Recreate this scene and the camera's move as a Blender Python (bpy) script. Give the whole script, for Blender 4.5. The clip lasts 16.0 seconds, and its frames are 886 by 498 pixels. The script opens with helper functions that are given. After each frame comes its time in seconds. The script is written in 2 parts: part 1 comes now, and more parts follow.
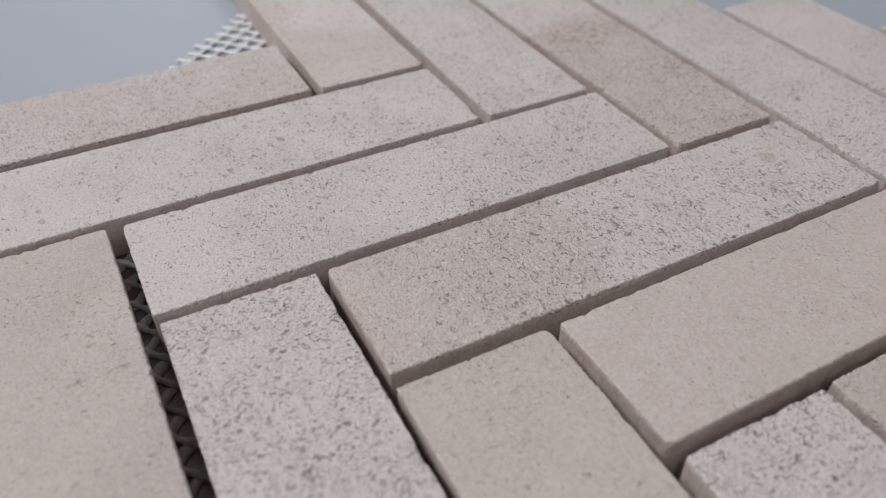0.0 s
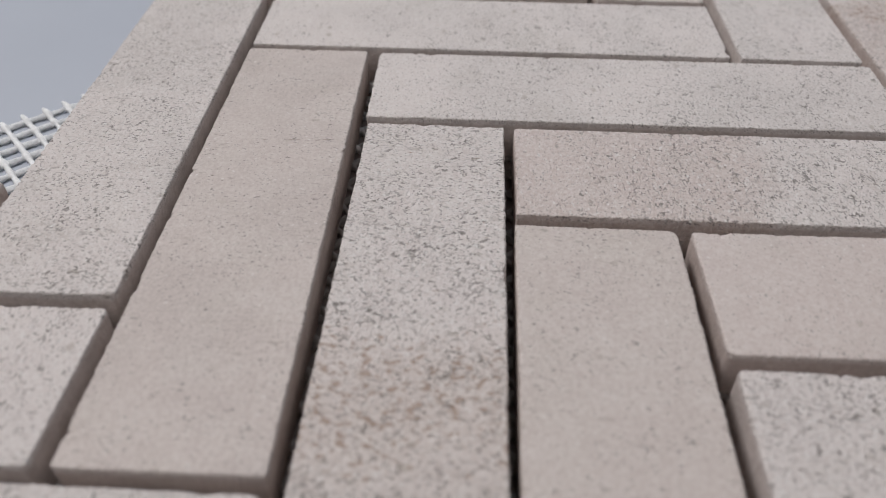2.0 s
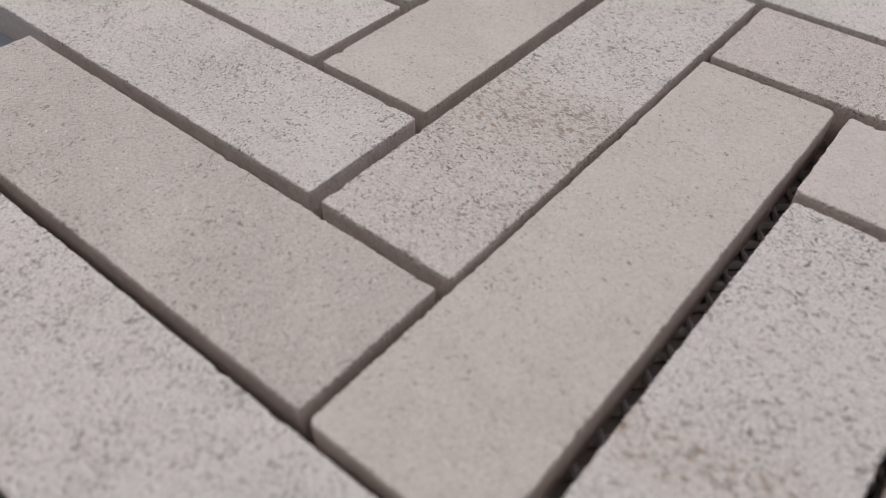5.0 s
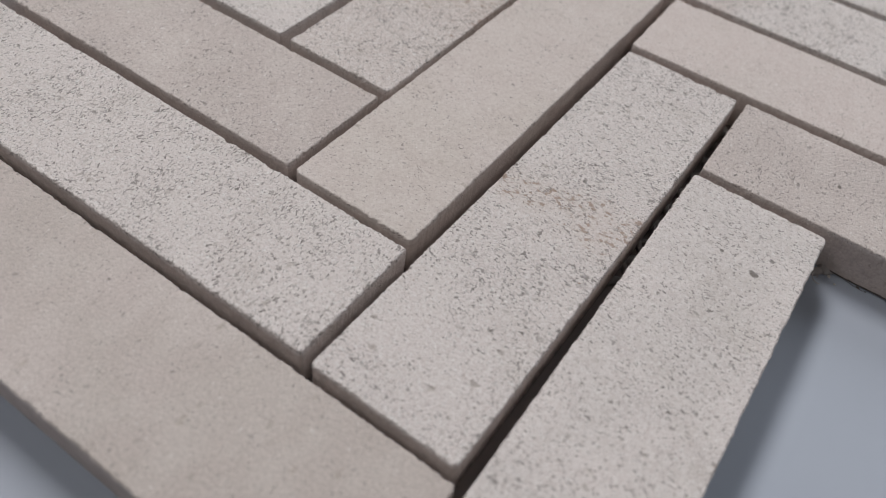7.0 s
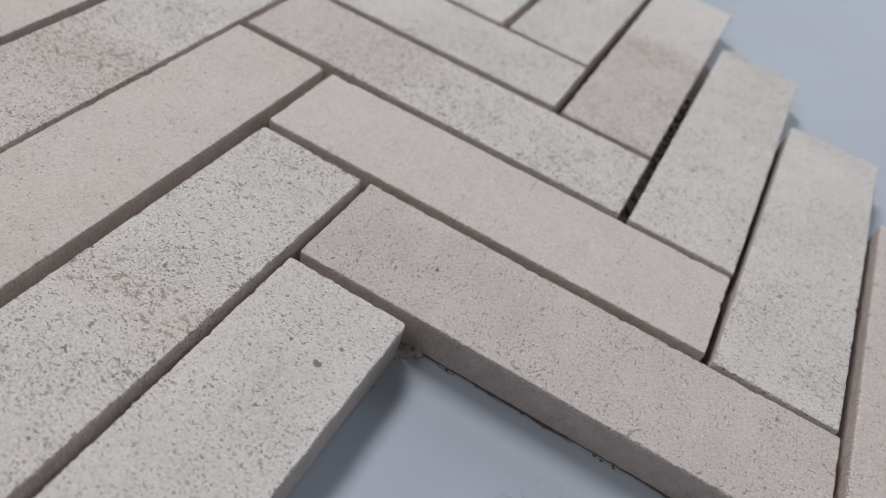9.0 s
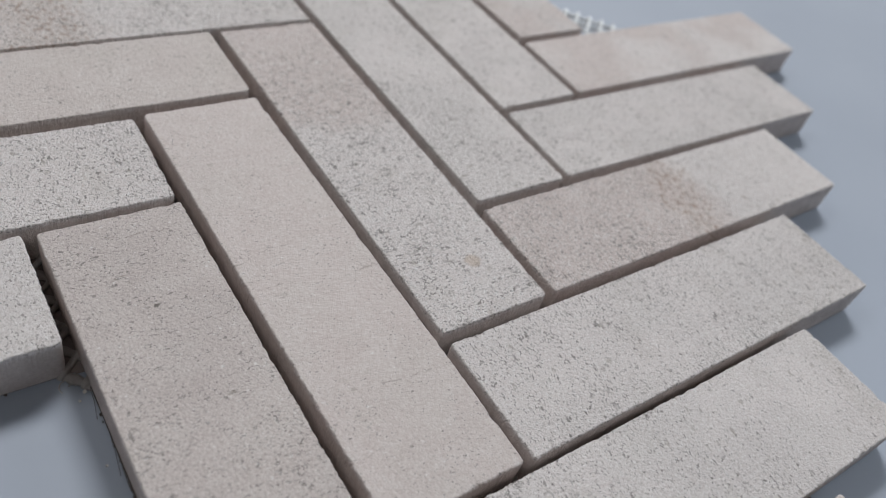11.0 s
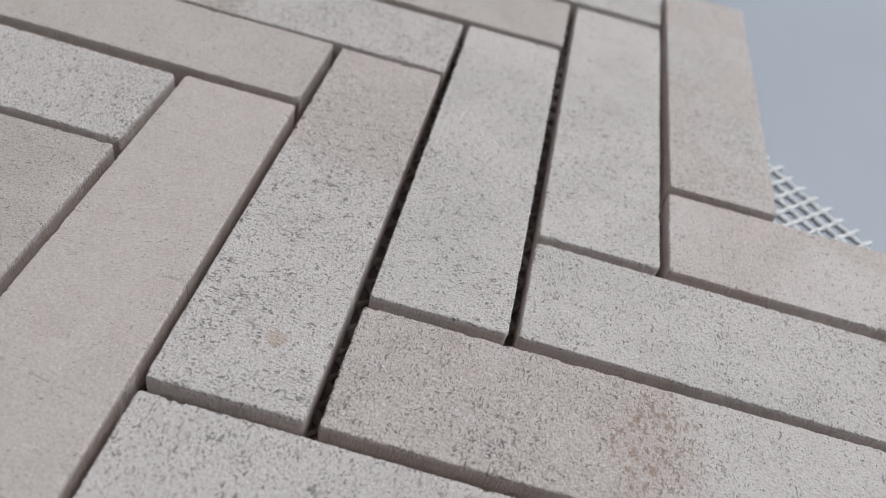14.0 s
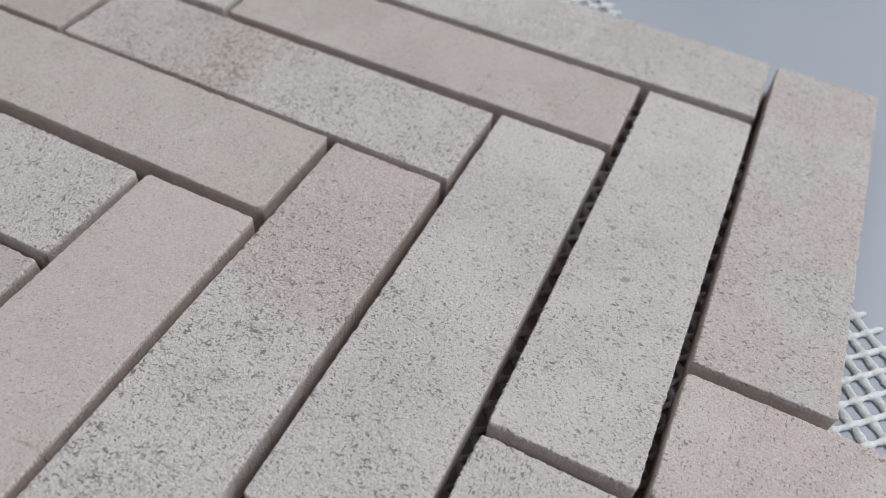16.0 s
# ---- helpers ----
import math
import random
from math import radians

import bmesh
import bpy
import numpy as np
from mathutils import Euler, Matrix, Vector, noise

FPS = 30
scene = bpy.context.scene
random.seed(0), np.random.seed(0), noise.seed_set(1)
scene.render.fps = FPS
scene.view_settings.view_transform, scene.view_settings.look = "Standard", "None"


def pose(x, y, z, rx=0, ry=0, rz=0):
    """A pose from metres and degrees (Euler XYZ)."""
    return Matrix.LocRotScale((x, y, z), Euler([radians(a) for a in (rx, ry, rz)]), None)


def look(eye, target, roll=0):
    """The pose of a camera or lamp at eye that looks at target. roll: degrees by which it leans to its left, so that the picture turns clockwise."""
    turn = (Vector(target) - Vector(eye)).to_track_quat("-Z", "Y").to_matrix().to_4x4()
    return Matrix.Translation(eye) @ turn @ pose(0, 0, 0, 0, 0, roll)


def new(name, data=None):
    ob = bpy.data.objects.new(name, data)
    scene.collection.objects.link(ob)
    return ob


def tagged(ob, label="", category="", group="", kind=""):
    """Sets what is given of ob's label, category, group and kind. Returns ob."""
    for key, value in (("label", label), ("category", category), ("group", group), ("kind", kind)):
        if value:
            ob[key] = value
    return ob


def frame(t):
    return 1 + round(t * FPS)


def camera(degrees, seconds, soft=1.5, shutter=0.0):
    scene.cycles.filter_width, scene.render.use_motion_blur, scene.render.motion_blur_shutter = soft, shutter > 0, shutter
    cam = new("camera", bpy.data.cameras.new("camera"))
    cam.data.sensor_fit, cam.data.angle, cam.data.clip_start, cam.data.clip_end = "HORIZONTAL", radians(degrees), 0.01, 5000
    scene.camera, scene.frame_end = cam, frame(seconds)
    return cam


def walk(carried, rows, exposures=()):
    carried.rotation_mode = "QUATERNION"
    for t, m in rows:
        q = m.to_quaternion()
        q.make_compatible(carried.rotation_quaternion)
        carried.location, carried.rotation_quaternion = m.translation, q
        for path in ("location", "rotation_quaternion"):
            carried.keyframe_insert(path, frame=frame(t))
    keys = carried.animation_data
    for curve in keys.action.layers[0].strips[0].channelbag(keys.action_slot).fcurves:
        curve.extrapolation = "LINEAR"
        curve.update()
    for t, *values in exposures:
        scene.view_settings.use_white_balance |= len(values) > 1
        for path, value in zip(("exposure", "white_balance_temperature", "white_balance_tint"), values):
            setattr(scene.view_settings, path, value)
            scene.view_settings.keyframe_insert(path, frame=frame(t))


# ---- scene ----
# A herringbone sheet of narrow limestone mosaic tiles lies on a pale grey tabletop.
DEGREES = 59.6
cam = camera(DEGREES, 16.0, soft=0.95)
cam.data.dof.use_dof = True
cam.data.dof.focus_distance = 0.127
cam.data.dof.aperture_fstop = 17.0

walk(cam, [
    (0.0, pose(0.02781, -0.11428, 0.08861, 49.47, -0.14, -27.69)),
    (0.5, pose(0.03010, -0.12648, 0.08682, 49.15, -0.23, -20.17)),
    (1.0, pose(0.03489, -0.13247, 0.08587, 48.51, -0.41, -12.91)),
    (1.5, pose(0.03894, -0.13736, 0.08391, 48.22, -0.49, -5.15)),
    (2.0, pose(0.04575, -0.14176, 0.08207, 48.19, -0.54, 2.71)),
    (2.5, pose(0.05202, -0.14536, 0.08130, 47.92, -0.79, 10.44)),
    (3.0, pose(0.05686, -0.15156, 0.07947, 47.75, -1.12, 18.20)),
    (3.5, pose(0.06386, -0.15578, 0.08040, 47.64, -0.85, 25.81)),
    (4.0, pose(0.07356, -0.16047, 0.08106, 46.89, -0.56, 33.95)),
    (4.2, pose(0.07790, -0.16278, 0.08108, 46.74, -0.44, 37.15)),
    (6.3, pose(0.10447, -0.20951, 0.09071, 41.64, -2.87, 38.69)),
    (6.5, pose(0.10571, -0.21401, 0.09292, 41.30, -3.81, 37.71)),
    (7.0, pose(0.11713, -0.21573, 0.09684, 40.75, -5.77, 34.84)),
    (7.5, pose(0.12884, -0.20629, 0.09917, 41.01, -7.61, 31.52)),
    (8.0, pose(0.13749, -0.19530, 0.10256, 41.90, -9.54, 28.04)),
    (8.5, pose(0.13789, -0.19378, 0.10527, 43.21, -11.63, 24.53)),
    (9.0, pose(0.15197, -0.18515, 0.10745, 44.69, -13.15, 28.13)),
    (9.5, pose(0.16822, -0.16995, 0.10679, 45.35, -13.80, 34.01)),
    (9.7, pose(0.17452, -0.16371, 0.10516, 45.62, -13.91, 36.99)),
    (11.8, pose(0.21452, -0.08497, 0.10836, 45.25, -11.91, 68.53)),
    (12.0, pose(0.21494, -0.07771, 0.10860, 45.03, -11.58, 71.57)),
    (12.5, pose(0.21590, -0.06127, 0.10714, 44.70, -11.25, 79.00)),
    (13.0, pose(0.21587, -0.04404, 0.10603, 44.21, -10.41, 86.98)),
    (13.5, pose(0.21261, -0.03001, 0.10400, 44.52, -10.39, 94.41)),
    (14.0, pose(0.20747, -0.01291, 0.10589, 44.55, -10.46, 101.87)),
    (14.5, pose(0.19860, 0.00581, 0.10671, 44.43, -10.30, 109.16)),
    (15.0, pose(0.19384, 0.01197, 0.10708, 44.03, -9.34, 112.00)),
    (15.5, pose(0.18196, 0.00793, 0.11292, 42.93, -7.53, 113.36)),
    (16.0, pose(0.15668, 0.01245, 0.11288, 41.61, -4.61, 115.28)),
], exposures=[
    (0.0, -0.06, 6830, 14), (2.0, -0.03, 6830, 14), (6.3, -0.02, 6850, 14), (7.5, 0.06, 6750, 12), (8.2, 0.07, 6690, 12), (9.0, 0.03, 6630, 11), (12.0, 0.0, 6510, 10), (16.0, 0.0, 6570, 10)])

# ---- light: three ceiling panels and a window in a plain grey room ----
world = bpy.data.worlds.new("world")
scene.world = world
world.use_nodes = True
world.node_tree.nodes["Background"].inputs["Color"].default_value = (0.80, 0.88, 1.0, 1)
world.node_tree.nodes["Background"].inputs["Strength"].default_value = 0.05


def area_lamp(name, size_x, size_y, watts, colour, m):
    data = bpy.data.lights.new(name, "AREA")
    data.shape, data.size, data.size_y = "RECTANGLE", size_x, size_y
    data.energy, data.color = watts, colour
    ob = new(name, data)
    ob.matrix_world = m
    return ob


U = 0.026            # width of a tile and one joint
RUN = 3.788          # length of a tile and one joint, in U
GAP = 0.0840         # joint, in U
BASE = 0.0004        # the tiles' undersides, pressed into the net
TOP = 0.0083         # top of the tiles over the tabletop
MID = Vector((0.085, -0.052, 0))
PANEL_Z = 2.80

# panels set into the ceiling round the table, none straight above it
for name, px, py, watts in (("ceiling_lamp", -2.05, 1.60, 126.0), ("ceiling_lamp", -1.70, -1.85, 29.0), ("ceiling_lamp", 1.70, -1.55, 15.0)):
    eye = Vector((MID.x + px, MID.y + py, PANEL_Z - 0.03))
    area_lamp(name, 1.00, 1.60, watts, (0.965, 0.985, 1.0), look(eye, (eye.x, eye.y, 0)))
# a little daylight through a window in the north wall
area_lamp("window_light", 2.30, 1.50, 47.0, (0.82, 0.91, 1.0), look((MID.x + 0.9, MID.y + 3.34, 1.65), (MID.x + 0.9, MID.y, 1.55)))


# ---- materials ----
class Nodes:
    """A short way to write node trees."""

    def __init__(self, name):
        self.mat = bpy.data.materials.new(name)
        self.mat.use_nodes = True
        self.tree = self.mat.node_tree
        self.shader = self.tree.nodes["Principled BSDF"]

    def add(self, kind, _out=0, _props=None, **inputs):
        node = self.tree.nodes.new(kind)
        for key, value in (_props or {}).items():
            setattr(node, key, value)
        for key, value in inputs.items():
            self.put(node, key.replace("_", " "), value)
        return node.outputs[_out]

    def put(self, node, key, value):
        socket = node.inputs[int(key[1:])] if key[0] == "i" and key[1:].isdigit() else node.inputs[key]
        if isinstance(value, bpy.types.NodeSocket):
            self.tree.links.new(value, socket)
        else:
            socket.default_value = value

    def set(self, **inputs):
        for key, value in inputs.items():
            self.put(self.shader, key.replace("_", " "), value)

    def math(self, op, a, b=0.0, c=0.0):
        node = self.tree.nodes.new("ShaderNodeMath")
        node.operation = op
        for k, v in enumerate((a, b, c)):
            self.put(node, f"i{k}", v)
        return node.outputs[0]

    def vmath(self, op, a, b=(0, 0, 0)):
        node = self.tree.nodes.new("ShaderNodeVectorMath")
        node.operation = op
        self.put(node, "i0", a)
        self.put(node, "i1", b)
        return node.outputs[0]

    def mix(self, fac, a, b, blend="MIX"):
        node = self.tree.nodes.new("ShaderNodeMix")
        node.data_type, node.blend_type = "RGBA", blend
        self.put(node, "i0", fac)
        self.put(node, "i6", a)
        self.put(node, "i7", b)
        return node.outputs[2]

    def ramp(self, value, low, high, out_low=0.0, out_high=1.0, smooth=True):
        node = self.tree.nodes.new("ShaderNodeMapRange")
        node.interpolation_type = "SMOOTHSTEP" if smooth else "LINEAR"
        for k, v in enumerate((value, low, high, out_low, out_high)):
            self.put(node, f"i{k}", v)
        return node.outputs[0]

    def noise(self, vector, scale, detail=2.0, rough=0.5, out=0):
        return self.add("ShaderNodeTexNoise", out, Vector=vector, Scale=scale, Detail=detail, Roughness=rough)

    def bump(self, height, strength, distance):
        self.put(self.shader, "Normal", self.add("ShaderNodeBump", Height=height, Strength=strength, Distance=distance))


PINK = (0.580, 0.508, 0.486, 1)
BEIGE = (0.562, 0.498, 0.474, 1)
WHITE = (0.688, 0.634, 0.619, 1)
PEACH = (0.614, 0.535, 0.512, 1)
DUSK = (0.514, 0.452, 0.431, 1)
GREY = (0.630, 0.584, 0.570, 1)


def stone(name, tone, other, split=None, flecks=0.5, coarse=0.3, stain=None, streak=0.3, fade=None, marks=(), seams=()):
    """Honed limestone. tone and other: the two colours that cloud into each other, split: where along
    the tile one gives way to the other (m from the middle), flecks and coarse: how dense the fine and
    the large shell flecks are, stain: (place along the tile, half width) of a rusty band, fade: where
    along the tile the flecks begin and where they are full, marks: single spots (x, y, radius, depth)
    in mm, seams: hairlines across the tile (x in mm, slope, depth)."""
    n = Nodes(name)
    rnd = n.add("ShaderNodeObjectInfo", 5)
    local = n.add("ShaderNodeTexCoord", 3)
    shift = n.vmath("MULTIPLY", n.add("ShaderNodeCombineXYZ", X=rnd, Y=rnd, Z=rnd), (7.3, 3.1, 5.7))
    at = n.vmath("ADD", local, shift)
    height = n.add("ShaderNodeSeparateXYZ", 2, Vector=local)
    # beds of the stone run across the tile
    bed = n.vmath("MULTIPLY", at, (1.55, 1.0, 1.55))
    wob = n.vmath("SCALE", n.vmath("SUBTRACT", n.noise(at, 800.0, 2.0, 0.6, 1), (0.5, 0.5, 0.5)))
    wob.node.inputs[3].default_value = 0.0009
    bent = n.vmath("ADD", bed, wob)

    cloud = n.noise(at, 38.0, 3.0, 0.55)
    if split is None:
        side = n.ramp(cloud, 0.40, 0.62)
    else:
        along = n.add("ShaderNodeSeparateXYZ", 0, Vector=local)
        edge = n.math("ADD", along, n.math("MULTIPLY", n.math("SUBTRACT", cloud, 0.5), 0.035))
        side = n.ramp(edge, split - 0.006, split + 0.006)
    colour = n.mix(side, tone, other)
    # soft pale and dull patches
    patch = n.noise(bed, 130.0, 3.0, 0.6)
    colour = n.mix(n.ramp(patch, 0.35, 0.70, 0.0, 0.14), colour, (0.70, 0.675, 0.645, 1))
    colour = n.mix(n.ramp(n.noise(bed, 75.0, 2.0), 0.55, 0.75, 0.0, 0.15), colour, (0.43, 0.385, 0.34, 1))
    # fine grain
    grain = n.noise(at, 1700.0, 3.0, 0.65)
    colour = n.mix(0.24 + 0.26 * flecks, colour, n.mix(n.ramp(grain, 0.30, 0.70), (0.33, 0.33, 0.33, 1), (0.66, 0.66, 0.66, 1)), "OVERLAY")

    # ragged dark flecks of two sizes, gathered in swarms
    flat = n.vmath("ADD", bent, n.vmath("MULTIPLY", n.add("ShaderNodeCombineXYZ", X=height, Y=height), (0.6, 0.8, 0.0)))
    swarm = n.math("SUBTRACT", n.noise(bed, 70.0, 3.0, 0.6), 0.5)
    along = n.add("ShaderNodeSeparateXYZ", 0, Vector=local)
    if fade:
        ragged = n.math("ADD", along, n.math("MULTIPLY", n.math("SUBTRACT", n.noise(at, 90.0, 2.0), 0.5), 0.02))
        low_x, high_x = min(fade), max(fade)
        full = n.ramp(ragged, low_x, high_x, 0.0, 1.0) if fade[1] > fade[0] else n.ramp(ragged, low_x, high_x, 1.0, 0.0)
        swarm = n.math("SUBTRACT", swarm, n.math("MULTIPLY", n.math("SUBTRACT", 1.0, full), 0.26))
    shade = n.noise(at, 520.0, 1.0)
    # the sawn sides hide the flecks
    honed = n.ramp(height, TOP - 0.0010, TOP - 0.0004, 0.12, 1.0)
    pits = 0.0
    dash = n.vmath("MULTIPLY", flat, (1.05, 1.05, 1.0))
    for scale, offset, limit, deep in ((1750.0, 0.0, 0.684 - 0.125 * flecks, 0.75), (900.0, 0.4, 0.722 - 0.115 * flecks, 0.74)):
        grit = n.noise(n.vmath("ADD", dash, (offset, offset, 0.0)), scale, 1.5, 0.5)
        low = n.math("SUBTRACT", limit, n.math("MULTIPLY", swarm, 0.18))
        spot = n.ramp(grit, low, n.math("ADD", low, 0.020))
        depth = n.math("MULTIPLY", n.ramp(shade, 0.32, 0.68, deep * 0.30, deep), honed)
        colour = n.mix(n.math("MULTIPLY", spot, depth), colour, (0.188, 0.168, 0.157, 1))
        pits = n.math("ADD", pits, n.math("MULTIPLY", spot, depth))
    # single shell scraps
    cell = n.add("ShaderNodeTexVoronoi", 0, {"feature": "F1", "voronoi_dimensions": "2D"}, Vector=n.vmath("ADD", flat, wob), Scale=300.0, Randomness=1.0)
    pick = n.add("ShaderNodeSeparateColor", 0, Color=cell.node.outputs["Color"])
    size = n.math("MULTIPLY_ADD", pick.node.outputs[1], 0.22, 0.08)
    scrap = n.math("MULTIPLY", n.math("LESS_THAN", pick, 0.03 + 0.40 * coarse), n.ramp(cell, n.math("MULTIPLY", size, 0.4), size, 1.0, 0.0))
    scrap = n.math("MULTIPLY", scrap, n.math("MULTIPLY_ADD", pick.node.outputs[2], 0.50, 0.15))
    scrap = n.math("MULTIPLY", n.math("MULTIPLY", scrap, honed), n.ramp(grain, 0.30, 0.55, 0.35, 1.0))
    colour = n.mix(scrap, colour, n.mix(pick.node.outputs[1], (0.24, 0.225, 0.215, 1), (0.38, 0.33, 0.285, 1)))
    pits = n.math("ADD", pits, scrap)
    # pale grit
    grit = n.noise(n.vmath("ADD", flat, (0.31, 0.17, 0.0)), 1100.0, 2.0, 0.55)
    colour = n.mix(n.ramp(grit, 0.70 - 0.11 * flecks, 0.78 - 0.11 * flecks, 0.0, 0.60), colour, (0.76, 0.745, 0.735, 1))
    # thin dark seams across the tile
    seam_at = n.vmath("MULTIPLY", at, (1.0, 0.16, 0.6))
    seam = n.math("ABSOLUTE", n.math("SUBTRACT", n.noise(seam_at, 150.0, 3.0, 0.6), 0.5))
    seam = n.math("MULTIPLY", n.ramp(seam, 0.0, 0.012, 1.0, 0.0), n.ramp(n.noise(at, 85.0, 1.0), 0.56, 0.66, 0.0, streak))
    seam = n.math("MULTIPLY", seam, n.ramp(n.noise(at, 900.0, 1.0), 0.40, 0.60))
    colour = n.mix(seam, colour, (0.24, 0.20, 0.17, 1))
    if stain:
        off = n.math("ABSOLUTE", n.math("SUBTRACT", along, n.math("MULTIPLY_ADD", n.noise(at, 95.0, 1.0), 0.016, stain[0] - 0.008)))
        band = n.ramp(off, stain[1] * 0.2, stain[1], 1.0, 0.0)
        clot = n.noise(n.vmath("ADD", flat, (0.7, 0.2, 0.0)), 620.0, 2.0, 0.55)
        low = n.math("SUBTRACT", 0.70, n.math("MULTIPLY", band, 0.17))
        colour = n.mix(n.ramp(clot, low, n.math("ADD", low, 0.10), 0.0, 0.75), colour, (0.33, 0.225, 0.170, 1))
        colour = n.mix(n.math("MULTIPLY", band, 0.13), colour, (0.54, 0.425, 0.36, 1))
    bare = n.vmath("ADD", n.vmath("ADD", n.vmath("MULTIPLY", local, (1.0, 1.0, 0.0)), wob), wob)
    for mx, my, radius, deep in marks:
        gone = n.add("ShaderNodeVectorMath", 1, {"operation": "DISTANCE"}, i0=bare, i1=(mx / 1000, my / 1000, 0.0))
        dot = n.ramp(gone, radius * 0.0005, radius * 0.0009, deep, 0.0)
        colour = n.mix(dot, colour, (0.16, 0.14, 0.125, 1) if radius < 2 else (0.52, 0.40, 0.31, 1))
    for sx, slope, deep in seams:
        across = n.add("ShaderNodeSeparateXYZ", 1, Vector=local)
        bend = n.math("MULTIPLY", n.math("SUBTRACT", n.noise(at, 160.0, 3.0, 0.6), 0.5), 0.0045)
        line = n.math("ABSOLUTE", n.math("ADD", n.math("SUBTRACT", along, n.math("MULTIPLY_ADD", across, slope, sx / 1000)), bend))
        line = n.math("MULTIPLY", n.ramp(line, 0.00004, 0.00026, deep * 0.75, 0.0), n.ramp(n.noise(at, 520.0, 2.0, 0.6), 0.50, 0.62))
        colour = n.mix(line, colour, (0.23, 0.185, 0.155, 1))
    # the sides' colour is darkened and browned to stand in for the joints' shade
    side_shade = n.mix(n.ramp(n.noise(at, 420.0, 3.0, 0.6), 0.3, 0.7), (0.80, 0.762, 0.742, 1), (0.94, 0.905, 0.885, 1))
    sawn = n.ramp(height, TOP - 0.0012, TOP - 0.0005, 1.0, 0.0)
    colour = n.mix(sawn, colour, n.mix(1.0, colour, side_shade, "MULTIPLY"))
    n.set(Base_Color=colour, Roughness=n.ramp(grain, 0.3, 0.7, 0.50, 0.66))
    n.put(n.shader, "Specular IOR Level", 0.45)
    n.bump(n.math("SUBTRACT", n.math("MULTIPLY", n.noise(at, 2100.0, 3.0, 0.7), 1.3), pits), 0.36 + 0.64 * flecks, 0.00031)
    return n.mat


def net_material(name, dull, bright):
    n = Nodes(name)
    at = n.add("ShaderNodeTexCoord", 3)
    g = n.noise(at, 1300.0, 4.0, 0.7)
    clean = n.mix(n.ramp(g, 0.3, 0.7), dull, bright)
    # brown under the tiles: glue, with the joints' shade put into the colour
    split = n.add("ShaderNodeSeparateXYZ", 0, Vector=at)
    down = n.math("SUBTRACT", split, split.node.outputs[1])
    glue_and_shade = n.math("ADD", down, n.math("MULTIPLY", n.math("SUBTRACT", n.noise(at, 60.0, 2.0), 0.5), 0.02))
    n.set(Base_Color=n.mix(n.ramp(glue_and_shade, 0.046, 0.056, 0.0, 0.85), clean, (0.29, 0.248, 0.230, 1)), Roughness=0.5)
    n.bump(g, 0.7, 0.0004)
    return n.mat


def tabletop_material():
    """Pale blue-grey lacquered board with a few rubbed grey marks."""
    n = Nodes("tabletop_lacquer")
    at = n.add("ShaderNodeTexCoord", 3)
    soft = n.noise(at, 14.0, 3.0, 0.5)
    colour = n.mix(n.ramp(soft, 0.3, 0.7), (0.360, 0.398, 0.470, 1), (0.390, 0.428, 0.498, 1))
    spot = n.add("ShaderNodeVectorMath", 1, {"operation": "DISTANCE"}, i0=at, i1=(0.0790, -0.0690, 0.0))
    near = n.ramp(spot, 0.004, 0.013, 1.0, 0.0)
    blot = n.noise(at, 360.0, 2.0, 0.55)
    far_marks = n.ramp(n.noise(at, 21.0, 1.0), 0.70, 0.78, 0.0, 0.6)
    mark = n.math("MULTIPLY", n.math("MAXIMUM", near, far_marks), n.ramp(blot, 0.555, 0.61, 0.0, 0.60))
    colour = n.mix(mark, colour, (0.27, 0.285, 0.31, 1))
    grain = n.noise(at, 700.0, 2.0)
    n.set(Base_Color=colour, Roughness=n.ramp(soft, 0.3, 0.7, 0.52, 0.62))
    n.put(n.shader, "Specular IOR Level", 0.4)
    n.bump(grain, 0.08, 0.0001)
    return n.mat


def plain(name, colour, rough=0.85, scale=9.0):
    n = Nodes(name)
    at = n.add("ShaderNodeTexCoord", 3)
    g = n.noise(at, scale, 4.0, 0.6)
    dark = tuple(c * 0.93 for c in colour[:3]) + (1,)
    n.set(Base_Color=n.mix(g, dark, colour), Roughness=rough)
    n.bump(n.noise(at, scale * 30, 2.0), 0.1, 0.002)
    return n.mat


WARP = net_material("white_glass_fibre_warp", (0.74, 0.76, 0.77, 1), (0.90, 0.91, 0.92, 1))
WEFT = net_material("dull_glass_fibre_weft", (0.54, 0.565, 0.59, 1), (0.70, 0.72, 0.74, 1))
TABLETOP = tabletop_material()
WALL = plain("grey_wall_paint", (0.20, 0.195, 0.19, 1))
CEILING = plain("dark_grey_ceiling_paint", (0.10, 0.10, 0.10, 1))
FLOOR = plain("grey_floor_screed", (0.30, 0.295, 0.285, 1), 0.6)
THREAD = plain("dried_glue_and_thread", (0.10, 0.085, 0.075, 1), 0.7, 400.0)
JOINT_FILM = plain("brown_glue_and_joint_shade", (0.25, 0.205, 0.188, 1), 0.6, 500.0)
CRUMB = plain("stone_crumb", (0.66, 0.62, 0.57, 1), 0.8, 900.0)


# ---- helpers for meshes ----
def mesh_of(name, bm, material, smooth=False):
    bmesh.ops.recalc_face_normals(bm, faces=bm.faces)
    me = bpy.data.meshes.new(name)
    bm.to_mesh(me)
    bm.free()
    me.materials.append(material)
    if smooth:
        me.polygons.foreach_set("use_smooth", [True] * len(me.polygons))
    return me


def part(name, bm, material, parent=None, label="", smooth=False):
    ob = new(name, mesh_of(name, bm, material, smooth))
    ob.parent = parent
    return tagged(ob, label)


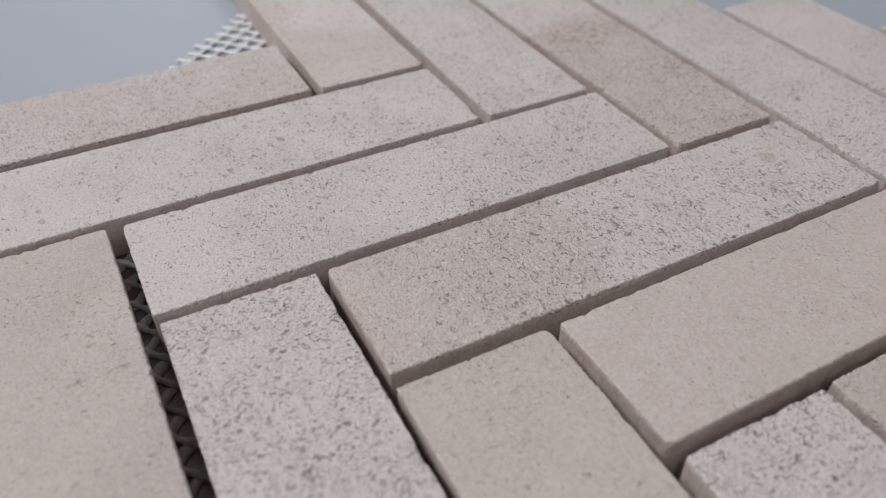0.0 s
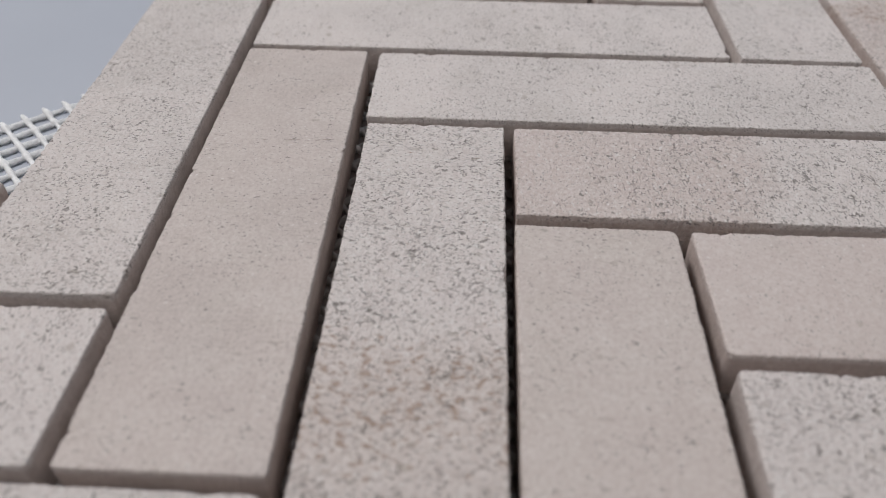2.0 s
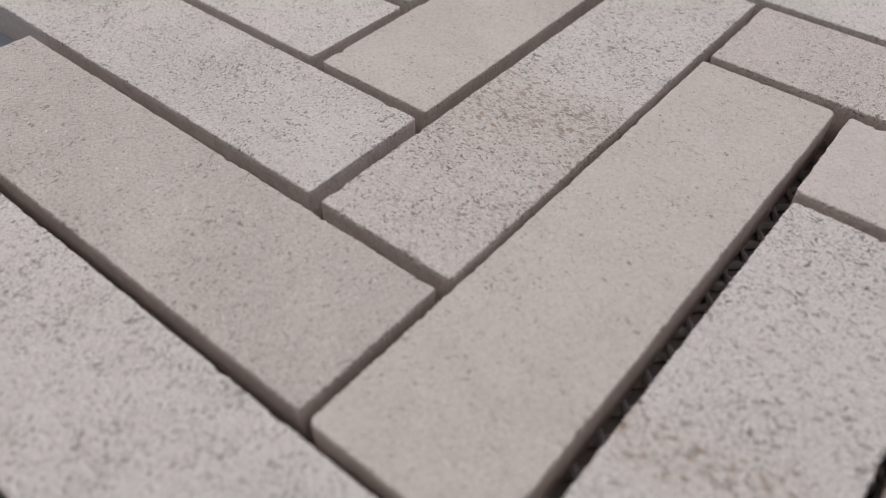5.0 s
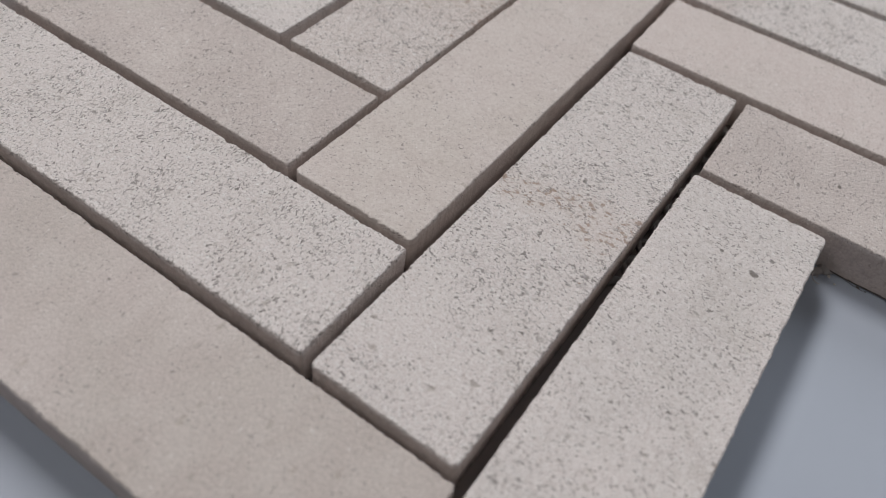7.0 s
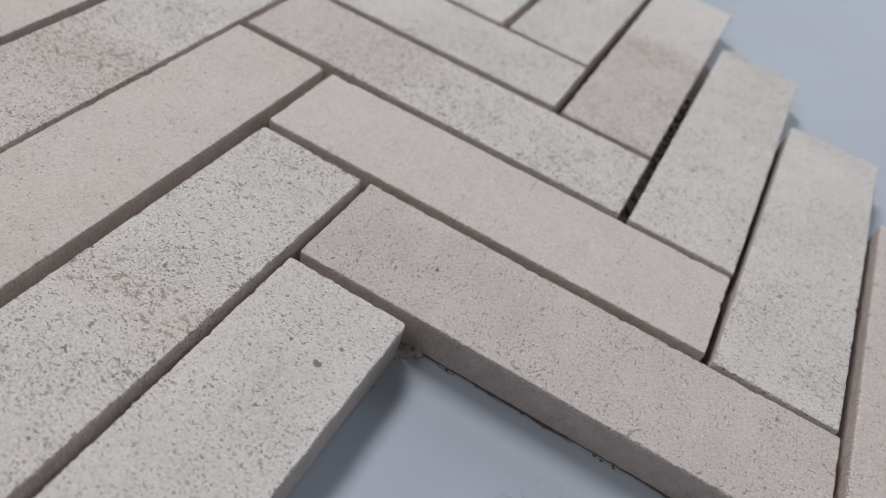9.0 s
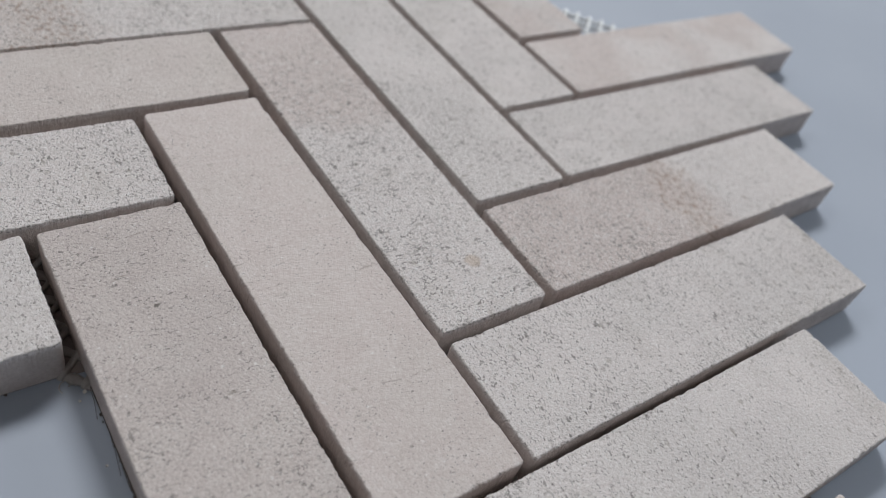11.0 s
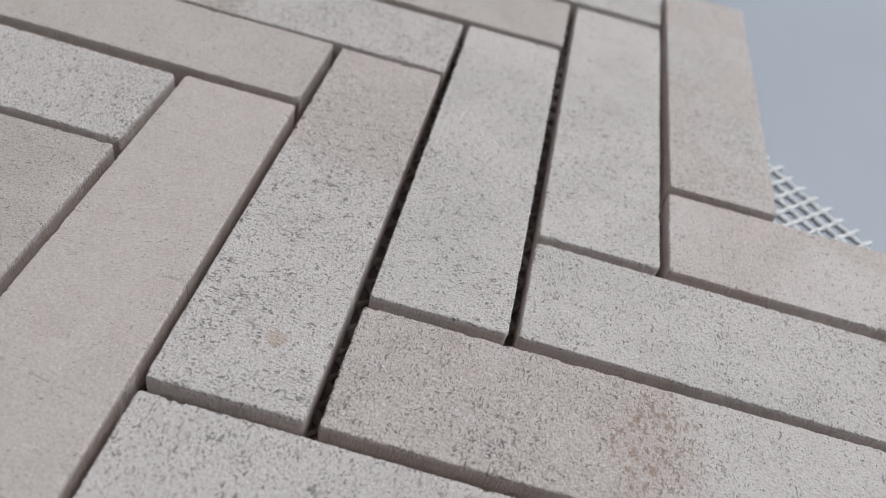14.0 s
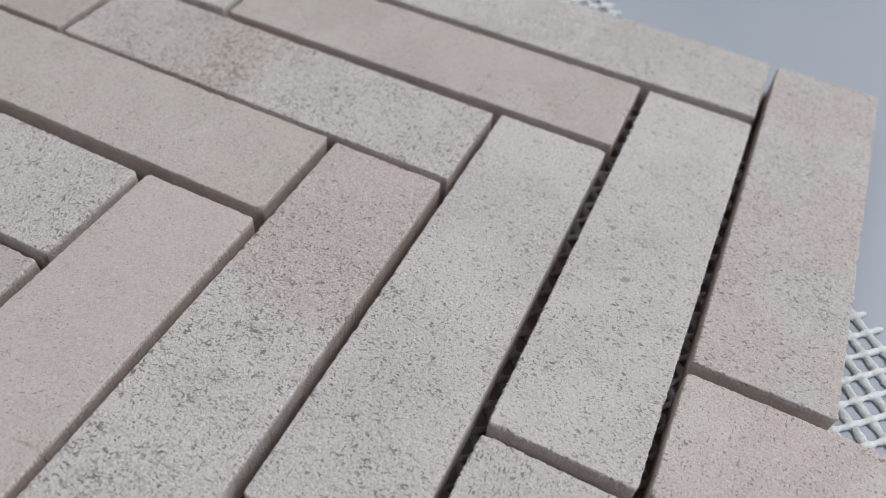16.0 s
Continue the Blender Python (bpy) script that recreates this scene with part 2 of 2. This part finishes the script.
def box(bm, x0, x1, y0, y1, z0, z1, bevel=0.0):
    made = bmesh.ops.create_cube(bm, size=1.0)["verts"]
    for v in made:
        v.co = Vector(((x0 + x1) / 2 + v.co.x * (x1 - x0), (y0 + y1) / 2 + v.co.y * (y1 - y0), (z0 + z1) / 2 + v.co.z * (z1 - z0)))
    if bevel:
        edges = {e for v in made for e in v.link_edges}
        bmesh.ops.bevel(bm, geom=list(edges), offset=bevel, segments=3, affect="EDGES", profile=0.5)


def slab(name, x0, x1, y0, y1, z0, z1, material, label, category, bevel=0.0):
    bm = bmesh.new()
    box(bm, x0, x1, y0, y1, z0, z1, bevel)
    return tagged(part(name, bm, material), label, category, kind="structure")


# ---- the room and the table ----
RX, RY, WALL_H, FLOOR_Z = 3.3, 3.3, PANEL_Z, -0.76
slab("floor", MID.x - RX, MID.x + RX, MID.y - RY, MID.y + RY, FLOOR_Z - 0.1, FLOOR_Z, FLOOR, "plain grey screed floor under the table", "floor")
slab("ceiling", MID.x - RX, MID.x + RX, MID.y - RY, MID.y + RY, WALL_H, WALL_H + 0.1, CEILING, "plain dark grey painted ceiling", "ceiling")
slab("wall_west", MID.x - RX - 0.12, MID.x - RX, MID.y - RY, MID.y + RY, FLOOR_Z - 0.1, WALL_H + 0.1, WALL, "plain grey painted wall", "wall")
slab("wall_east", MID.x + RX, MID.x + RX + 0.12, MID.y - RY, MID.y + RY, FLOOR_Z - 0.1, WALL_H + 0.1, WALL, "plain grey painted wall", "wall")
slab("wall_south", MID.x - RX - 0.12, MID.x + RX + 0.12, MID.y - RY - 0.12, MID.y - RY, FLOOR_Z - 0.1, WALL_H + 0.1, WALL, "plain grey painted wall", "wall")
bm = bmesh.new()
WX0, WX1, WZ0, WZ1 = MID.x - 0.3, MID.x + 2.1, 0.85, 2.45
NY0, NY1 = MID.y + RY, MID.y + RY + 0.12
box(bm, MID.x - RX - 0.12, WX0, NY0, NY1, FLOOR_Z - 0.1, WALL_H + 0.1)
box(bm, WX1, MID.x + RX + 0.12, NY0, NY1, FLOOR_Z - 0.1, WALL_H + 0.1)
box(bm, WX0, WX1, NY0, NY1, FLOOR_Z - 0.1, WZ0)
box(bm, WX0, WX1, NY0, NY1, WZ1, WALL_H + 0.1)
tagged(part("wall_north", bm, WALL), "plain grey painted wall with a window opening", "wall", kind="structure")

table = tagged(new("table"), "pale blue-grey lacquered table with a smooth top", "table")
table.location = (MID.x, MID.y, FLOOR_Z)
bm = bmesh.new()
box(bm, -0.80, 0.80, -0.55, 0.55, -0.032, 0.0, 0.003)
top = part("tabletop", bm, TABLETOP, table, "smooth pale blue-grey top with faint rubbed marks")
top.location = (-MID.x + 0.085, -MID.y - 0.052, -FLOOR_Z)
for sx in (-1, 1):
    for sy in (-1, 1):
        bm = bmesh.new()
        box(bm, sx * 0.72 - 0.03, sx * 0.72 + 0.03, sy * 0.47 - 0.03, sy * 0.47 + 0.03, 0.0, -FLOOR_Z - 0.032, 0.004)
        part("leg", bm, TABLETOP, table)

# ---- the mosaic sheet ----
sheet = tagged(new("mosaic_tile_sheet"), "herringbone sheet of speckled beige limestone tiles on white netting", "mosaic tile")


LONG, SHORT = 400, 100  # points along the long and the short edges of a tile


def tile_mesh(name, material, seed, blunt=0.0006, crumble=1.0):
    """One sawn limestone strip: crisp worn arrises, slightly ragged edges, small chips and nicked corners."""
    rng = random.Random(seed)
    hx, hy = U * (RUN - GAP) / 2, U * (1 - GAP) / 2
    r = blunt * rng.uniform(0.7, 1.5)
    ring = []
    corners = ((hx, hy), (-hx, hy), (-hx, -hy), (hx, -hy))
    for k, (cx, cy) in enumerate(corners):
        a0 = math.pi / 2 * k
        rr = r * rng.uniform(0.6, 1.5)
        sx, sy = math.copysign(1, cx), math.copysign(1, cy)
        for j in range(5):
            a = a0 + math.pi / 2 * j / 4
            ring.append((cx - sx * rr + rr * math.cos(a), cy - sy * rr + rr * math.sin(a), math.cos(a), math.sin(a)))
        nx, ny = corners[(k + 1) % 4]
        steps = LONG if k % 2 == 0 else SHORT
        wx, wy = (0.0, sy) if k % 2 == 0 else (sx, 0.0)
        for j in range(1, steps):
            trim = 0.0015 / (2 * (hx if k % 2 == 0 else hy))
            f = trim + (1 - 2 * trim) * (j - 1) / (steps - 2)
            ex, ey = cx + (nx - cx) * f, cy + (ny - cy) * f
            ring.append((ex, ey, wx, wy))
    ring = ring[-(SHORT // 2):] + ring[:-(SHORT // 2)]
    chips = [(rng.randrange(len(ring)), rng.uniform(1.5, 6.5), rng.uniform(0.00006, 0.00030)) for _ in range(rng.randint(16, 30))]
    bm = bmesh.new()
    levels = ((BASE, 0.0001, 0.3), (TOP - 0.0014, 0.0, 0.35), (TOP - 0.0007, 0.0, 0.5), (TOP - 0.00030, 0.00003, 0.9), (TOP - 0.00010, 0.00010, 1.0), (TOP, 0.00026, 1.0), (TOP, 0.0016, 0.0))
    tall = rng.uniform(-0.00022, 0.00022)
    loops = []
    for z, inset, rag in levels:
        loop = []
        for k, (x, y, wx, wy) in enumerate(ring):
            p = Vector((x * 330, y * 330, seed * 3.7))
            q = Vector((x * 2300, y * 2300, seed * 5.1))
            q.z += (TOP - z) * 1500
            worn = 0.6 + 0.8 * noise.noise(Vector((x * 60, y * 60, seed * 2.3)))
            bite = 0.00008 * noise.noise(p) + 0.00026 * crumble * worn * noise.noise(q) + 0.00012 * crumble * noise.noise(q * 2.1)
            chip = sum(d * max(0.0, 1 - abs(k - c) / w) for c, w, d in chips) if rag > 0.4 else 0.0
            d = inset + rag * bite + chip * rag
            lift = (tall if z > BASE else 0.0) - (chip * 0.5 if z > TOP - 0.0003 and rag else 0.0)
            px, py = x - wx * d, y - wy * d
            if not rag:
                px, py = max(inset - hx, min(hx - inset, x)), max(inset - hy, min(hy - inset, y))
            loop.append(bm.verts.new((px, py, z + lift)))
        loops.append(loop)
    for a, b in zip(loops, loops[1:]):
        for k in range(len(a)):
            bm.faces.new((a[k], a[(k + 1) % len(a)], b[(k + 1) % len(a)], b[k]))
    # the flat top and bottom: strips between the two long sides, closed at both ends
    end, half = SHORT // 2 + 9, len(ring) // 2
    for loop in (loops[-1], loops[0]):
        bm.faces.new(loop[-1 - end:] + loop[:end + 1])
        bm.faces.new(loop[half - 1 - end:half + 1 + end])
        for k in range(end, half - 1 - end):
            bm.faces.new((loop[k], loop[k + 1], loop[-2 - k], loop[-1 - k]))
    bmesh.ops.remove_doubles(bm, verts=bm.verts, dist=1e-7)
    bmesh.ops.dissolve_degenerate(bm, edges=bm.edges, dist=1e-8)
    return mesh_of(name, bm, material)


def tile(kind, i, material, label, nudge=(0.0, 0.0, 0.0)):
    """kind h and p lie along x, v and q along y; i steps down the diagonal. nudge: mm, mm, degrees."""
    if kind == "h":
        x, y, turn = i + RUN / 2, -i + 0.5, 0
    elif kind == "p":
        x, y, turn = i + 1 - RUN / 2, -i - RUN - 0.5, 0
    elif kind == "v":
        x, y, turn = i + 0.5, -i - RUN / 2, 90
    else:
        x, y, turn = i + RUN - 0.5, -i + 1 + RUN / 2, 90
    seed = {"h": 10, "p": 30, "v": 50, "q": 70}[kind] + i
    ob = new("tile", tile_mesh("tile", material, seed))
    ob.parent = sheet
    ob.matrix_local = pose(x * U + nudge[0] / 1000, y * U + nudge[1] / 1000, 0, 0, 0, turn + nudge[2])
    return tagged(ob, label)


tile("h", -1, stone("limestone_hm1", PEACH, GREY, None, .62, .3, None, .2),
     "dusty pink-beige limestone tile with soft flecks", (-0.36, -0.28, 0.31))
tile("h", 0, stone("limestone_h0", GREY, WHITE, None, .62, .3, None, .1, fade=(-.05,.025), marks=((-1.4,-6.7,.9,.5),(10.1,-1.1,.9,.5))),
     "pale grey limestone tile with fine flecks at one end", (-0.16, 0.07, 0.10))
tile("h", 1, stone("limestone_h1", WHITE, GREY, None, .68, .25, None, .1, fade=(-.06,.01)),
     "pale grey-white limestone tile with fine flecks", (0.20, -0.08, 0.25))
tile("h", 2, stone("limestone_h2", PEACH, WHITE, -.012, .78, .5, None, .2, fade=(-.045,-.022), marks=((35.7,3.2,2.2,.55),)),
     "pale limestone tile, pinkish at one end, densely flecked", (0.22, -0.16, 0.06))
tile("h", 3, stone("limestone_h3", BEIGE, PINK, None, .22, .06, None, .4, seams=((3.2,.1,.6),(-6.0,-.15,.7),(27.0,.12,.6))),
     "plain pinkish-beige limestone tile with thin seams", (-0.09, 0.16, 0.47))
tile("h", 4, stone("limestone_h4", BEIGE, DUSK, None, .44, .10, None, .5, marks=((-26.8,.3,.7,1.0),), seams=((-43.0,.1,.6),(-34.5,-.1,.6),(4.0,.1,.5))),
     "plain pinkish-beige limestone tile with thin seams", (0.04, 0.27, 0.38))
tile("v", -1, stone("limestone_vm1", WHITE, GREY, None, .72, .35, None, .2),
     "whitish limestone tile with dense dark flecks", (0.05, -0.09, 0.45))
tile("v", 0, stone("limestone_v0", DUSK, BEIGE, None, .24, .06, None, .4, seams=((16.2,.05,.7),(4.3,.1,.5))),
     "plain beige limestone tile with thin seams", (0.21, 0.11, 0.33))
tile("v", 1, stone("limestone_v1", (0.640, 0.578, 0.556, 1), WHITE, -.006, .80, .60, (-.012,.016), .2, fade=(-.070,-.020)),
     "speckled whitish limestone tile with a rusty stain", (0.62, 0.15, -0.16))
tile("v", 2, stone("limestone_v2", (0.548, 0.488, 0.458, 1), BEIGE, None, .22, .12, None, .3, seams=((-33.5,.1,.7),)),
     "plain beige limestone tile", (-0.40, -0.34, -0.34))
tile("v", 3, stone("limestone_v3", WHITE, WHITE, .005, .82, .5, (-.001,.007), .2, fade=(-.055,.010)),
     "whitish limestone tile densely speckled at one end", (-0.12, -0.15, -0.74))
tile("v", 4, stone("limestone_v4", WHITE, GREY, None, .58, .35, None, .2, marks=((32.3,-4.4,.8,.9),(33.9,1.5,.6,.8))),
     "pale greyish-beige limestone tile with scattered flecks", (-0.29, 0.11, 0.1))
tile("p", -2, stone("limestone_pm2", DUSK, BEIGE, None, .12, .1, None, .7, seams=((30.0,.2,.6),)),
     "plain beige limestone tile", (0, 0, 0))
tile("p", -1, stone("limestone_pm1", WHITE, GREY, None, .68, .25, None, .2),
     "whitish limestone tile with fine dark flecks", (0.2, 0.32, -0.22))
tile("p", 0, stone("limestone_p0", WHITE, GREY, None, .74, .5, None, .2),
     "whitish limestone tile with dense dark flecks", (0.21, 0.38, 0.05))
tile("p", 1, stone("limestone_p1", DUSK, BEIGE, None, .42, .2, None, .2),
     "beige limestone tile with fine flecks", (0.02, 0.22, -0.16))
tile("p", 2, stone("limestone_p2", WHITE, WHITE, None, .74, .7, None, .1),
     "white limestone tile with coarse dark flecks", (-0.38, 0.37, -0.07))
tile("p", 3, stone("limestone_p3", (0.470, 0.415, 0.390, 1), DUSK, None, .15, .4, None, .3),
     "beige limestone tile with soft blotches", (0.53, 0.38, -0.34))
tile("q", 0, stone("limestone_q0", PEACH, WHITE, None, .5, .45, None, .2),
     "pinkish-grey limestone tile with flecks", (-0.36, -0.23, 0.06))
tile("q", 1, stone("limestone_q1", WHITE, GREY, None, .66, .3, None, .1),
     "pale grey-white limestone tile with fine flecks", (0.07, -0.14, -0.41))
tile("q", 2, stone("limestone_q2", PEACH, WHITE, .005, .76, .6, (.001,.009), .2, fade=(.034,.002)),
     "limestone tile, pink at one end and grey-white at the other", (-0.07, -0.18, 0.25))
tile("q", 3, stone("limestone_q3", WHITE, GREY, None, .68, .3, None, .1),
     "pale grey-white limestone tile with fine flecks", (0.15, 0.06, 0.02))
tile("q", 4, stone("limestone_q4", GREY, WHITE, None, .66, .5, None, .2, fade=(.03,-.03)),
     "pale grey limestone tile with dark flecks", (-0.41, -0.69, -0.17))
tile("q", 5, stone("limestone_q5", PINK, BEIGE, None, .4, .45, None, .3),
     "pinkish limestone tile with soft flecks", (0, 0, 0))

# ---- the backing net: square glass-fibre mesh laid on the diagonal ----
def net(name, material, warp):
    """warp: the thick white strands, knotted where they cross; else the flat dull ones between them."""
    bm = bmesh.new()
    step = 0.152 * U
    s2 = math.sqrt(2)
    # a runs along (1, 1), c along (1, -1), both over root two
    a0, a1 = -6.45 * U / s2 - 0.33 * step, 7.40 * U / s2 - 2.0 * step
    c0, c1 = -0.92 * U / s2 + 0.40 * step, 8.90 * U / s2

    def strand(p0, p1, start, width, high, base, phase, knots):
        length = (p1 - p0).length
        way = (p1 - p0) / length
        side = Vector((-way.y, way.x, 0))
        count = max(2, int(length / step * 6))
        rings = []
        for k in range(count + 1):
            f = length * k / count
            mid = p0 + way * f
            sway = 0.00012 * noise.noise(Vector((mid.x * 160, mid.y * 160, phase)))
            knot = knots * (0.5 + 0.5 * math.cos(2 * math.pi * (f - start) / step))
            w = width * (1 + knot + 0.50 * noise.noise(Vector((mid.x * 900, mid.y * 900, phase + 4))))
            h = high * (1 + 0.8 * knot + 0.5 * noise.noise(Vector((mid.x * 1100, mid.y * 1100, phase + 9))))
            tip = 0.55 if k in (0, count) else 1.0
            ring = []
            for sx, sz in ((-1, 0.1), (-0.8, 0.65), (0, 1.0), (0.8, 0.65), (1, 0.1)):
                v = mid + side * (sway + sx * w * tip / 2)
                ring.append(bm.verts.new((v.x, v.y, base + sz * h * tip)))
            rings.append(ring)
        for a, b in zip(rings, rings[1:]):
            for k in range(5):
                bm.faces.new((a[k], a[(k + 1) % 5], b[(k + 1) % 5], b[k]))
        bm.faces.new(rings[0])
        bm.faces.new(rings[-1])

    def place(a, c):
        # the net was laid a little askew under the tiles
        a, c = a - 0.037 * (c - c0), c + 0.037 * (a + 3 * U / s2)
        return Vector(((a + c) / s2, (a - c) / s2, 0))

    k = 0
    if warp:
        a = a0
        while a <= a1:
            over = step * (0.72 + 0.25 * noise.noise(Vector((k * 1.7, 0.3, 0.0))))
            strand(place(a, c0 - over), place(a, c1), over, 0.00100, 0.00075, 0.00020, k, 0.50)
            a, k = a + step, k + 1
    else:
        c = c0
        while c <= c1:
            strand(place(a0, c), place(a1, c), 0.0, 0.00185, 0.00065, 0.00010, k + 200, 0.0)
            c, k = c + step, k + 1
    return part(name, bm, material, sheet, "white knotted glass-fibre strands" if warp else "dull flat glass-fibre strands", True)


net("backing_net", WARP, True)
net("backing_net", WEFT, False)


# ---- added film between the tiles: dried glue and the joints' shade in one brown ----
def cells():
    out = []
    for i in range(6):
        j = i - 1
        out.append((j, j + RUN, -j, -j + 1))
        out.append((j, j + 1, -j - RUN, -j))
        out.append((j - RUN, j, -j - RUN, -j - RUN + 1))
        out.append((i + RUN - 1, i + RUN, -i + 1, -i + 1 + RUN))
    return out


def joint_film():
    bm = bmesh.new()
    every = cells()

    def taken(x, y, but):
        return any(k != but and x0 < x < x1 and y0 < y < y1 for k, (x0, x1, y0, y1) in enumerate(every))

    def sheet_piece(x0, x1, y0, y1):
        if min(x1 - x0, y1 - y0) < 1e-6:
            return
        box(bm, x0 * U, x1 * U, y0 * U, y1 * U, 0.00003, 0.00016)

    h = GAP / 2
    for k, (x0, x1, y0, y1) in enumerate(every):
        e = h + 0.025
        # the short ends
        for s in range(8):
            for side in (-1, 1):
                if x1 - x0 > y1 - y0:
                    ya, yb = y0 + e + (y1 - y0 - 2 * e) * s / 8, y0 + e + (y1 - y0 - 2 * e) * (s + 1) / 8
                    edge = x1 if side > 0 else x0
                    if taken(edge + 0.3 * side, (ya + yb) / 2, k):
                        sheet_piece(min(edge, edge - e * side), max(edge, edge - e * side), ya, yb)
                else:
                    xa, xb = x0 + e + (x1 - x0 - 2 * e) * s / 8, x0 + e + (x1 - x0 - 2 * e) * (s + 1) / 8
                    edge = y1 if side > 0 else y0
                    if taken((xa + xb) / 2, edge + 0.3 * side, k):
                        sheet_piece(xa, xb, min(edge, edge - e * side), max(edge, edge - e * side))
        sheet_piece(x0 + e, x1 - e, y0 + e, y1 - e)
        across = x1 - x0 > y1 - y0
        count = 32
        for side in (-1, 1):
            for s in range(count):
                f0, f1 = s / count, (s + 1) / count
                if across:
                    xa, xb = x0 + (x1 - x0) * f0, x0 + (x1 - x0) * f1
                    edge = y1 if side > 0 else y0
                    wide = e if taken((xa + xb) / 2, edge + 0.3 * side, k) else 0.0
                    low, high = (edge - e, edge - e + wide) if side > 0 else (edge + e - wide, edge + e)
                    sheet_piece(xa, xb, low, high)
                else:
                    ya, yb = y0 + (y1 - y0) * f0, y0 + (y1 - y0) * f1
                    edge = x1 if side > 0 else x0
                    wide = e if taken(edge + 0.3 * side, (ya + yb) / 2, k) else 0.0
                    low, high = (edge - e, edge - e + wide) if side > 0 else (edge + e - wide, edge + e)
                    sheet_piece(low, high, ya, yb)
    return part("joint_film", bm, JOINT_FILM, sheet, "dark brown film in the joints, for dried glue and their shade")


joint_film()


# ---- frayed glue threads along the open edges ----
def thread(points, radius, name="thread", material=THREAD, label="dark frayed thread of dried glue"):
    data = bpy.data.curves.new(name, "CURVE")
    data.dimensions, data.bevel_depth, data.bevel_resolution = "3D", radius, 1
    line = data.splines.new("POLY")
    line.points.add(len(points) - 1)
    for p, q in zip(line.points, points):
        p.co = (*q, 1)
    data.materials.append(material)
    ob = new(name, data)
    ob.parent = sheet
    return tagged(ob, label)


def edge_threads(x0, y0, x1, y1, out, count, seed):
    rng = random.Random(seed)
    way = Vector((x1 - x0, y1 - y0, 0))
    for _ in range(count):
        f = rng.random()
        span = rng.uniform(0.08, 0.22) * U / max(way.length, 1e-6)
        pts = []
        reach = rng.uniform(0.1, 1.0) ** 3 * 0.0009
        for j in range(7):
            s = j / 6
            p = Vector((x0, y0, 0)) + way * min(1.0, max(0.0, f + span * 6 * (s - 0.5) * 0.35))
            p += Vector(out) * (0.0001 + reach * s * s + 0.0001 * rng.random())
            pts.append((p.x, p.y, 0.0004 + 0.0003 * rng.random()))
        thread(pts, rng.uniform(0.00004, 0.00009))


edge_threads(5.05 * U, -3.945 * U, 7.7 * U, -3.93 * U, (0, -1, 0), 22, 5)
edge_threads(4.92 * U, -4.2 * U, 4.92 * U, -6.5 * U, (1, 0, 0), 7, 9)


def glue_speck(x, y, size, seed):
    bm = bmesh.new()
    bmesh.ops.create_icosphere(bm, subdivisions=1, radius=size)
    for v in bm.verts:
        v.co *= 1 + 0.5 * noise.noise(v.co / size * 1.7 + Vector((seed, 2.0, 0)))
        v.co.x *= 1.6
        v.co.z *= 0.55
    low = min(v.co.z for v in bm.verts)
    for v in bm.verts:
        v.co.z -= low
    ob = part("glue_speck", bm, THREAD, sheet, "dark speck of dried glue")
    ob.location = (x, y, 0.0)


speck_rng = random.Random(17)
for k in range(22):
    glue_speck((5.12 + 2.5 * speck_rng.random()) * U, (-3.945 - 0.016 * speck_rng.random() ** 2) * U, speck_rng.uniform(0.00010, 0.00026), k * 1.9)
for k, (gx, gy) in enumerate(((4.935, -4.372), (4.93, -4.841), (4.935, -5.30))):
    glue_speck(gx * U, gy * U, 0.00026, 60 + k * 2.3)


# ---- crumbs of stone and a curled glass fibre in the open corner ----
def crumb(x, y, size, seed):
    bm = bmesh.new()
    bmesh.ops.create_icosphere(bm, subdivisions=2, radius=size)
    for v in bm.verts:
        v.co *= 1 + 0.45 * noise.noise(v.co / size * 1.3 + Vector((seed, 0, 0)))
        v.co.z *= 0.7
    low = min(v.co.z for v in bm.verts)
    for v in bm.verts:
        v.co.z -= low
    ob = part("stone_crumb", bm, CRUMB, None)
    ob.location = (x, y, 0.0)
    return tagged(ob, "tiny pale crumb of limestone lying on the tabletop", "crumb", "stone crumbs on the table")


for k, (cx, cy, cr) in enumerate(((5.02, -4.02, 0.00022), (5.09, -3.99, 0.00030), (5.14, -4.03, 0.00018), (5.60, -4.02, 0.00020), (7.05, -4.02, 0.00028), (7.16, -4.05, 0.00020))):
    crumb(cx * U, cy * U, cr, k * 3.1)

fibre = [(5.02 * U + 0.0006 * math.cos(0.5 * k) * k / 5, -4.06 * U + 0.0007 * math.sin(0.5 * k) * k / 5, 0.0003 + 0.0006 * math.sin(math.pi * k / 11)) for k in range(12)]
thread(fibre, 0.00009, "loose_fibre", WARP, "white curled glass fibre")
